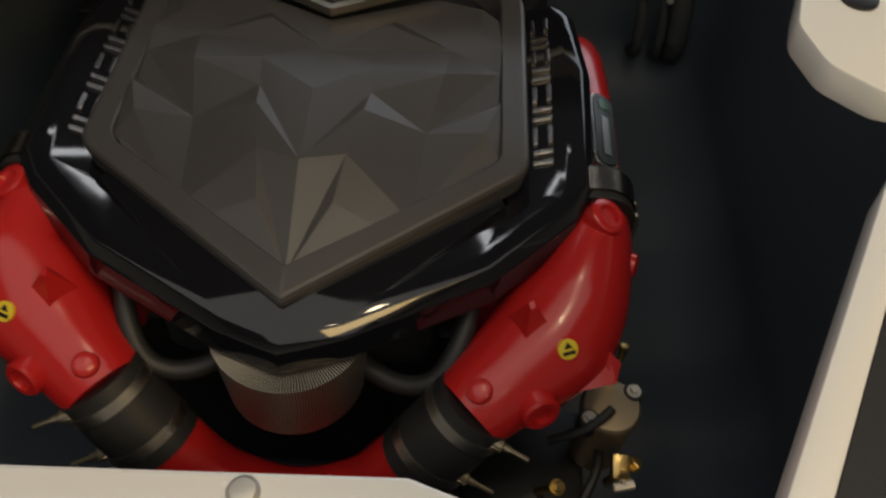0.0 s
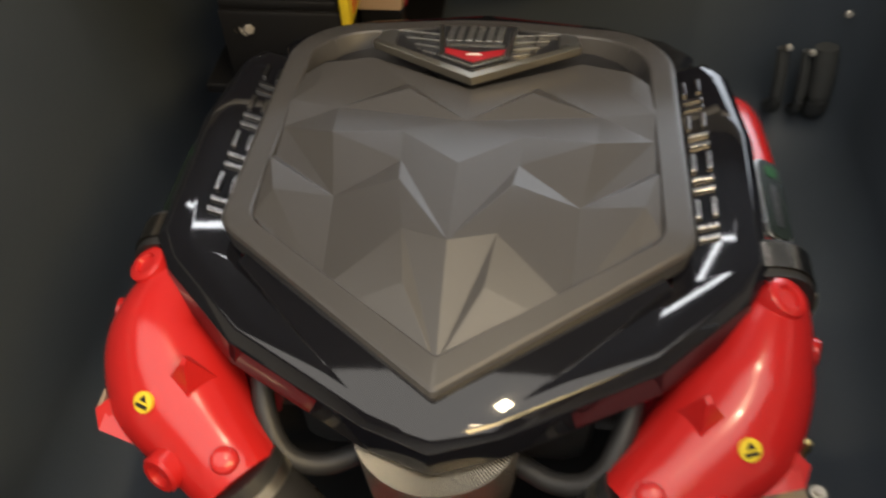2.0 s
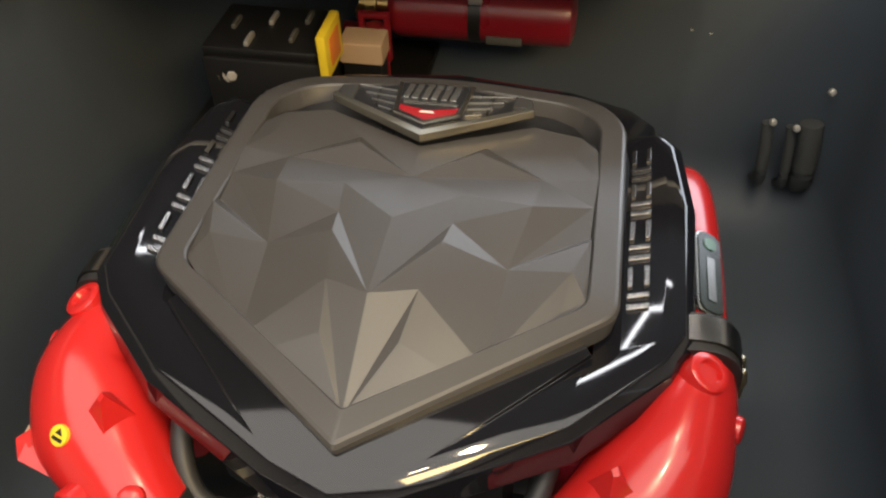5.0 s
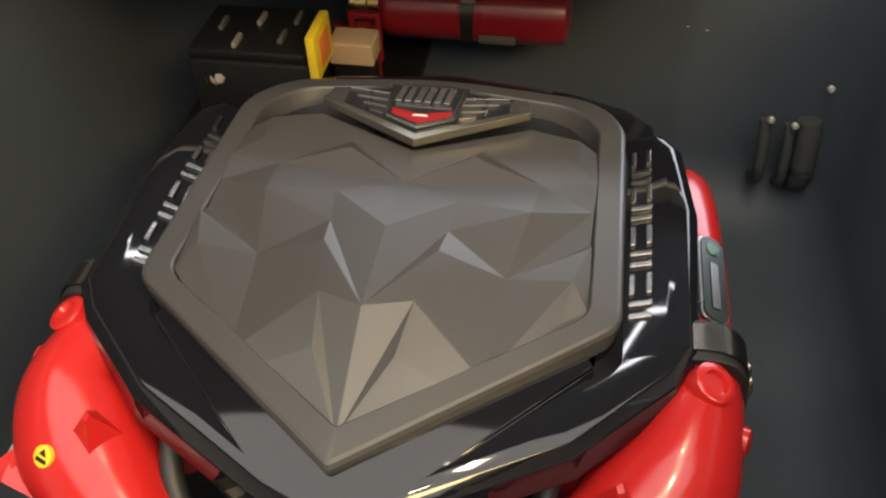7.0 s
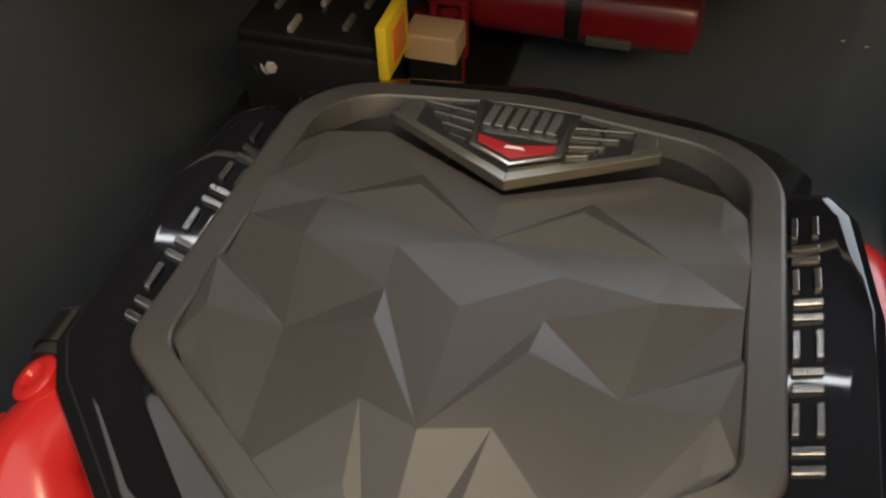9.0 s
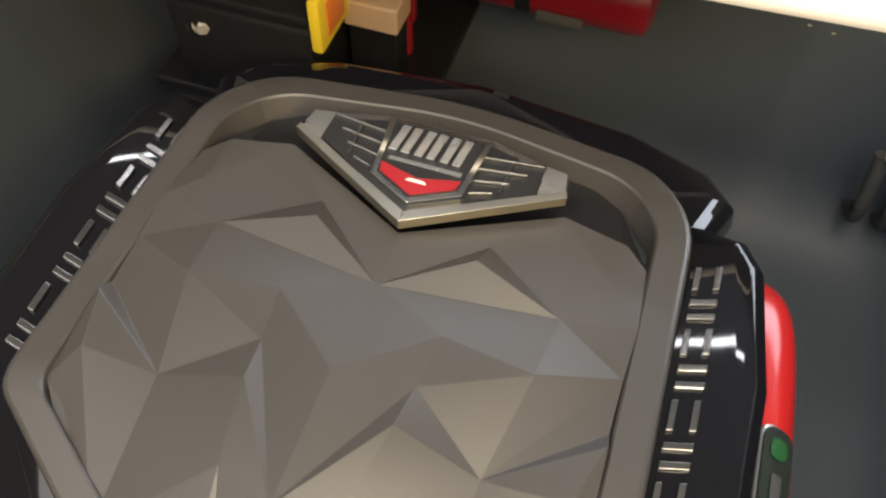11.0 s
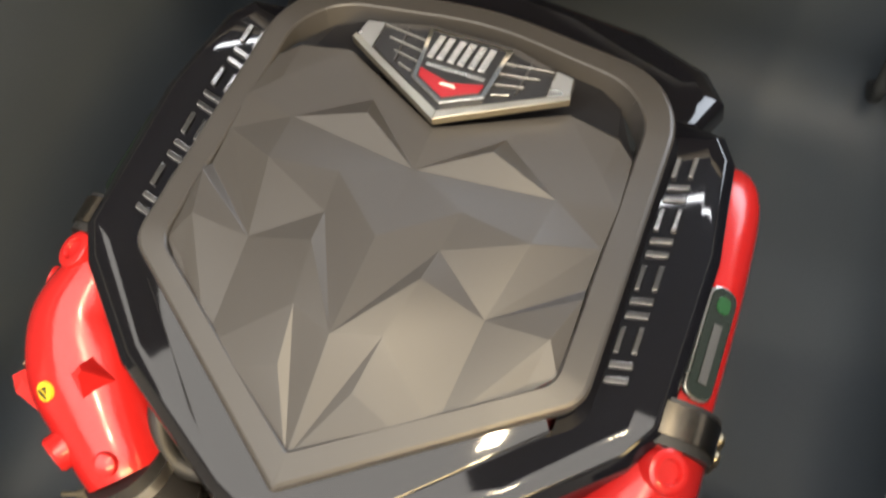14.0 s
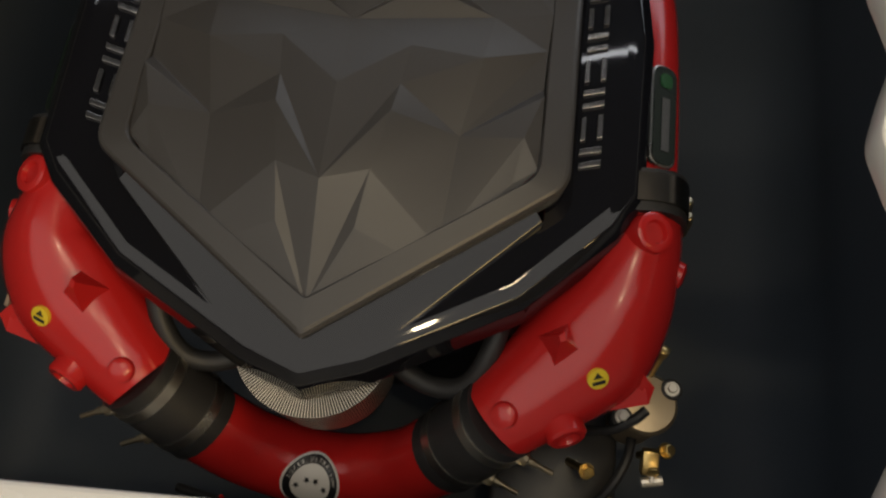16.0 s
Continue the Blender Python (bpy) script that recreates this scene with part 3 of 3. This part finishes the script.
def screw(s, at, d, parent, length=0.036):
    """A clamp's worm housing with its bolt."""
    m = OFFSET @ axis((s * at[0], at[1], at[2]), (s * d[0], d[1], d[2]))
    part("clamp_screw", join(lathe([(0.005, -0.014), (0.007, -0.012), (0.007, 0.004), (0.005, 0.006)], 10, m), lathe([(0.0045, 0.006), (0.0045, 0.014), (0.003, 0.015), (0.003, length), (0.002, length + 0.001)], 10, m),
                             box(-0.008, 0.008, -0.006, 0.002, -0.010, 0.006, 0.002, m)), SCREW_STEEL, parent)


def joined_band(ends, r, square=2.0):
    bm = tube(ends, r, n=36, steps=2, square=square)
    bm.transform(OFFSET)
    return bm


def rounded_rect(w, h, r, n=6):
    return [(p.x, p.y) for p in rounded([(w / 2, -h / 2, 0), (w / 2, h / 2, 0), (-w / 2, h / 2, 0), (-w / 2, -h / 2, 0)], r, n)]


GREEN_BLACK = material("dark_green_resin", (0.008, 0.014, 0.010), 0.25, coat=0.1)
for side in (1, -1):
    manifold(side)

crossover = epart("crossover_pipe", tube([(-0.152, -0.237, 0.368), (-0.09, -0.258, 0.298), (0, -0.268, 0.268), (0.09, -0.258, 0.298), (0.152, -0.237, 0.368)], 0.048, n=32), RED, label="red crossover exhaust pipe")
STICKER = OFFSET @ axis((-0.016, -0.2935, 0.3135), (0, -0.50, 0.866)) @ pose(0, 0, 0, 0, 0, -8)
pipe_skin = BVHTree.FromPolygons([v.co for v in crossover.data.vertices], [p.vertices for p in crossover.data.polygons])


def wrap(bm):
    """Lay a flat print on the pipe, keeping its heights."""
    up = (STICKER.to_3x3() @ Vector((0, 0, 1))).normalized()
    for v in bm.verts:
        h = (STICKER.inverted() @ v.co).z
        at, normal, _, _ = pipe_skin.ray_cast(v.co + up * 0.05, -up)
        if at:
            v.co = at + normal * (h + 0.0008)
    return bm


sticker = part("round_sticker", wrap(lathe([(0.001, 0.0004), (0.008, 0.0004), (0.016, 0.0004), (0.024, 0.0004), (0.030, 0.0004), (0.036, 0.0004), (0.0362, -0.0004)], 40, STICKER)), PRINT_WHITE, engine, "round white and black star sticker")
part("black_ring", wrap(rings_mesh([[STICKER @ Vector((r * math.cos(a * math.pi / 30), r * math.sin(a * math.pi / 30), h)) for a in range(60)] for r, h in ((0.0245, 0.0006), (0.0245, 0.0012), (0.029, 0.0012), (0.0335, 0.0012), (0.0335, 0.0006))], (False, False))), BADGE_BLACK, sticker)


def star(x, y, r):
    return slab([((x + (r if k % 2 else r * 0.42) * math.sin(k * math.pi / 5 + math.pi / 5)), y + (r if k % 2 else r * 0.42) * -math.cos(k * math.pi / 5 + math.pi / 5)) for k in range(10)], 0.0006, STICKER @ pose(0, 0, 0.0007))


for x, y in ((-0.017, -0.003), (-0.0055, 0.005), (0.0055, 0.005), (0.017, -0.003)):
    part("star", wrap(star(x, y, 0.0045)), BADGE_BLACK, sticker, "", None)


def arc_text(words, radius, size, spread):
    """Letters bent round the ring, as one mesh."""
    out = []
    for i, letter in enumerate(words):
        if letter == " ":
            continue
        data = bpy.data.curves.new("letter", "FONT")
        data.body, data.size, data.align_x, data.resolution_u = letter, size, "CENTER", 2
        ob = bpy.data.objects.new("letter", data)
        me = ob.to_mesh()
        bm = bmesh.new()
        bm.from_mesh(me)
        ob.to_mesh_clear()
        a = -spread / 2 + spread * i / (len(words) - 1)
        bm.transform(STICKER @ pose(0, 0, 0.0019, 0, 0, -a) @ Matrix.Translation((0, radius, 0)))
        bpy.data.objects.remove(ob)
        bpy.data.curves.remove(data)
        out.append(bm)
    return join(*out)


part("print", wrap(arc_text("SUPER ULTRA-LOW", 0.0265, 0.0062, 150)), PRINT_WHITE, sticker, "", None)
epart("air_strainer", lathe([(0.066, 0.392), (0.074, 0.396), (0.079, 0.405), (0.085, 0.51)], 64, Matrix.Translation((0, -0.160, 0))), MESH, label="stainless wire mesh air strainer")
for s in (1, -1):
    epart("coolant_hose", tube([(s * 0.200, -0.08, 0.50), (s * 0.185, -0.145, 0.470), (s * 0.160, -0.178, 0.440), (s * 0.12, -0.178, 0.425), (s * 0.07, -0.155, 0.43)], 0.012, n=14), RUBBER, label="black rubber coolant hose")
    epart("valve_cover", box(min(s * 0.19, s * 0.272), max(s * 0.19, s * 0.272), -0.10, 0.34, 0.36, 0.475, 0.02), DEEP_RED, label="dark red cylinder head cover")

# filter housing with its fittings
H = Matrix.Translation((0.372, -0.160, 0.372))
housing = epart("filter_housing", lathe([(0.030, -0.12), (0.034, -0.02), (0.037, -0.004), (0.036, 0.0), (0.033, 0.003), (0.010, 0.005)], 32, H), BRONZE, label="tan bronze filter housing")
for a in (35, 215):
    x, y = 0.034 * math.cos(radians(a)), 0.034 * math.sin(radians(a))
    part("ear", lathe([(0.013, -0.02), (0.013, 0.003), (0.011, 0.005)], 18, OFFSET @ H @ pose(x, y, 0)), RUBBER, housing)
    part("bolt", join(lathe([(0.0085, 0.005), (0.0085, 0.007)], 16, OFFSET @ H @ pose(x, y, 0)), lathe([(0.006, 0.007), (0.006, 0.012), (0.005, 0.013)], 6, OFFSET @ H @ pose(x, y, 0))), STEEL, housing, "hex bolt")
part("lever", tube([(0.372 + dx, -0.160 + dy - 0.1, 0.372 + dz + 0.02) for dx, dy, dz in ((-0.002, -0.010, 0.012), (-0.015, -0.022, 0.010), (-0.04, -0.034, -0.005), (-0.07, -0.034, -0.03))], 0.006, n=10), RUBBER, housing, "black bent lever")
part("outlet", join(box(-0.010, 0.010, -0.045, -0.015, -0.008, 0.010, 0.003, OFFSET @ H @ pose(0.012, -0.034, -0.02, 25)), lathe([(0.008, 0), (0.008, 0.016), (0.005, 0.017)], 6, OFFSET @ axis((0.386, -0.222, 0.335), (0.1, -0.8, 0.5)))), BRASS, housing, "brass outlet fitting")
part("drain_tap", join(lathe([(0.004, -0.013), (0.006, -0.012), (0.006, 0.012), (0.004, 0.013)], 10, OFFSET @ axis((0.388, -0.243, 0.335), (1, 0.2, 0.1))), lathe([(0.004, 0), (0.004, 0.02)], 10, OFFSET @ axis((0.387, -0.225, 0.338), (0, -1, 0)))), STEEL, housing)
part("brass_rod", lathe([(0.004, 0), (0.004, 0.045), (0.006, 0.046), (0.006, 0.056), (0.004, 0.057)], 10, OFFSET @ axis((0.375, -0.125, 0.375), (0.1, 0.3, 1))), BRASS, housing)
for at, d, n in (((0.315, -0.235, 0.30), (0.3, -0.3, 1), 6), ((0.345, -0.27, 0.28), (0, -0.4, 1), 6), ((0.30, -0.285, 0.27), (0.1, -0.3, 1), 6), ((0.41, -0.20, 0.30), (0.4, 0, 1), 6)):
    epart("brass_bolt", join(lathe([(0.010, 0), (0.010, 0.003)], 18, axis(at, d)), lathe([(0.0075, 0.003), (0.0075, 0.011), (0.006, 0.012)], n, axis(at, d)), lathe([(0.005, -0.06), (0.005, 0)], 8, axis(at, d))), BRASS, label="brass hex bolt")
epart("bracket", box(0.20, 0.36, -0.30, -0.10, 0.20, 0.245, 0.008), BLACK, label="black accessory bracket")
for pts in ([(0.28, -0.30, 0.25), (0.33, -0.27, 0.30), (0.36, -0.22, 0.32), (0.37, -0.16, 0.30)], [(-0.20, -0.31, 0.24), (-0.12, -0.325, 0.27), (-0.05, -0.33, 0.26), (0.03, -0.33, 0.22)], [(-0.11, -0.325, 0.29), (-0.105, -0.34, 0.26), (-0.09, -0.34, 0.2)]):
    epart("cable", tube(pts, 0.006, n=10), RUBBER, label="black sheathed cable")
epart("wire", tube([(-0.125, -0.318, 0.30), (-0.118, -0.33, 0.27), (-0.115, -0.335, 0.2)], 0.003, n=8), RED, label="thin red wire")

# ---- far end ----
epart("engine_mount", join(box(-0.30, -0.22, 0.0, 0.30, -0.02, 0.12, 0.01), box(0.22, 0.30, 0.0, 0.30, -0.02, 0.12, 0.01), box(-0.24, 0.24, 0.05, 0.28, 0.02, 0.10, 0.01)), BLACK, label="black engine mounting rails")

shelf = tagged(link("bulkhead_shelf", box(-0.50, -0.11, 0.56, 0.92, 0.315, 0.335, 0.004), DARK, None, "", None), kind="structure")

extinguisher = thing("fire_extinguisher", (-0.005, 0.792, 0.345), "red fire extinguisher strapped across the bulkhead", "fire extinguisher")
EX = pose(0, 0, 0.128, 0, 90)
part("cylinder", lathe([(0.02, -0.17), (0.045, -0.165), (0.053, -0.155), (0.055, -0.145), (0.055, 0.145), (0.052, 0.156), (0.035, 0.163), (0.01, 0.165)], 40, EX), DEEP_RED, extinguisher)
part("strap", lathe([(0.0555, -0.011), (0.0566, -0.010), (0.0566, 0.010), (0.0555, 0.011)], 40, EX @ pose(0, 0, -0.01), (False, False)), BLACK, extinguisher, "black strap")
part("buckle", box(-0.020, 0.004, -0.052, -0.042, 0.165, 0.178, 0.002), STEEL, extinguisher, "bright steel buckle")
part("bracket", box(-0.05, 0.05, 0.045, 0.121, 0.095, 0.160, 0.006), BLACK, extinguisher)
part("label", box(0.012, 0.075, -0.060, -0.054, 0.096, 0.110, 0.001), GREY, extinguisher, "pale worn label strip")
part("valve_head", join(lathe([(0.020, 0), (0.020, 0.025), (0.026, 0.027), (0.026, 0.045), (0.016, 0.048), (0.016, 0.06)], 20, axis((-0.165, 0, 0.128), (-1, 0, 0))), box(-0.235, -0.185, -0.012, 0.012, 0.10, 0.118, 0.003)), BRASS, extinguisher, "brass valve head")
for z in (0.150, 0.075):
    part("handle", box(-0.262, -0.195, -0.010, 0.010, z, z + 0.008, 0.002), DEEP_RED, extinguisher, "red squeeze handle")

battery = thing("battery", (-0.345, 0.61, 0.335), "black battery with yellow side label", "battery")
part("case", box(-0.10, 0.105, -0.05, 0.10, 0.0, 0.150, 0.008), DARK, battery)
part("lid", box(-0.096, 0.101, -0.046, 0.096, 0.150, 0.168, 0.005), DARK, battery)
for k, (x, y) in enumerate(((-0.06, 0.03), (0.0, 0.05), (0.05, 0.0), (-0.02, -0.02), (0.06, 0.06))):
    part("terminal_bar", box(x - 0.004, x + 0.004, y - 0.018, y + 0.018, 0.166, 0.176, 0.002), STEEL if k % 2 else GREY, battery, "bare metal link")
side = part("yellow_label", box(0.106, 0.122, -0.055, 0.035, 0.125, 0.205, 0.004), YELLOW, battery, "yellow side label")
part("print", box(0.112, 0.1235, -0.035, 0.015, 0.14, 0.19, 0.0005), ORANGE, side, "orange print patch")

tagged(link("support_post", box(-0.228, -0.160, 0.645, 0.69, 0.335, 0.440, 0.003), DARK, None, "", None), "black plastic post on the shelf", "post")
tagged(link("tan_block", box(-0.232, -0.156, 0.64, 0.695, 0.440, 0.480, 0.003), TAN, None, "", None), "small tan plywood block behind the cover", "block")
valve = thing("red_valve", (-0.19, 0.73, 0.335), "dark red shut-off valve on the shelf", "valve")
part("body", lathe([(0.022, 0), (0.022, 0.07), (0.016, 0.075), (0.016, 0.13)], 20), DEEP_RED, valve)
part("yoke", join(box(-0.028, -0.018, -0.008, 0.008, 0.06, 0.15, 0.003), box(0.018, 0.028, -0.008, 0.008, 0.06, 0.15, 0.003), box(-0.028, 0.028, -0.008, 0.008, 0.145, 0.155, 0.003)), DEEP_RED, valve)

pump = thing("bilge_fitting", (-0.44, 0.60, 0.0), "tan metal pipe stub with bright bolt end", "pipe fitting")
part("pipe", tube([(-0.02, 0.10, -0.02), (-0.02, 0.09, 0.25), (0.0, 0.05, 0.41), (0.025, 0.0, 0.445), (0.04, -0.03, 0.45)], 0.023, n=16), BRONZE, pump)
part("end_bolt", join(lathe([(0.015, 0), (0.015, 0.006)], 20, axis((0.04, -0.03, 0.45), (0.4, -0.9, 0.2))), lathe([(0.009, 0.006), (0.009, 0.016), (0.007, 0.018)], 6, axis((0.04, -0.03, 0.45), (0.4, -0.9, 0.2)))), STEEL, pump, "bright hex bolt")

# hoses and fittings on the far right wall
hanger = thing("hose_bundle", (0.565, 0.835, -0.02), "dark grey hoses hanging on the bay wall", "hose")
for dx, z0, r in ((-0.03, 0.275, 0.012), (0.015, 0.27, 0.010), (0.048, 0.28, 0.022)):
    part("hose", tube([(dx, 0.0, z0), (dx + 0.006, -0.01, z0 - 0.06), (dx + 0.010, -0.010, z0 - 0.13), (dx + 0.014, 0.045, z0 - 0.17), (dx + 0.014, 0.09, z0 - 0.18)], r, n=14), HOSE_GREY, hanger)
for dx, z0 in ((-0.025, 0.285), (0.02, 0.275), (0.06, 0.36)):
    part("clip", lathe([(0.007, 0), (0.007, 0.006), (0.004, 0.009)], 14, axis((dx, -0.012, z0), (0, -1, 0.4))), STEEL, hanger, "steel clip")
for x, y, z, kind in ((0.37, 0.918, 0.40, 0), (0.405, 0.918, 0.395, 1)):
    tagged(link("wall_fitting", join(lathe([(0.010, 0), (0.010, 0.004), (0.006, 0.006), (0.006, 0.016), (0.004, 0.018)], 16, axis((x, y, z), (0, -1, 0.2)))), STEEL, None, "", 35), "small bright metal fitting on the bulkhead", "fitting", "bulkhead fittings")
tagged(link("sensor", join(lathe([(0.016, 0), (0.016, 0.01), (0.012, 0.014)], 18, axis((0.698, 0.66, 0.16), (-1, 0, 0.3)))), STEEL, None, "", 35), "small bright sensor on the bay wall", "sensor")

# tag on the left elbow and the ledge's screw
epart("paper_tag", box(-0.378, -0.373, -0.148, -0.112, 0.405, 0.450, 0.001), TAN, label="cream paper tag")
tagged(link("ledge_screw", join(lathe([(0.016, 0), (0.016, 0.002), (0.012, 0.006), (0.004, 0.007)], 20, pose(-0.01, -0.352, 0.518)), lathe([(0.004, 0.005), (0.003, 0.0075)], 6, pose(-0.01, -0.352, 0.518))), STEEL, None, "", 35), "steel dome head screw on the white ledge", "screw")

# pipes along the bay floor
for x, z, r, mat, label in ((-0.507, -0.012, 0.008, BRASS, "brass pipe lying along the bay floor"), (-0.452, -0.009, 0.009, SCREW_STEEL, "dull bronze pipe lying along the bay floor"), (-0.607, 0.050, 0.005, DARK_STEEL, "thin dark steel pipe along the bay wall")):
    tagged(link("bilge_pipe", tube([(x, -0.40, z), (x + 0.002, -0.30, z), (x + 0.004, -0.20, z), (x + 0.004, -0.12, z)], r, n=14), mat, None, "", 35), label, "pipe", "bilge pipes")
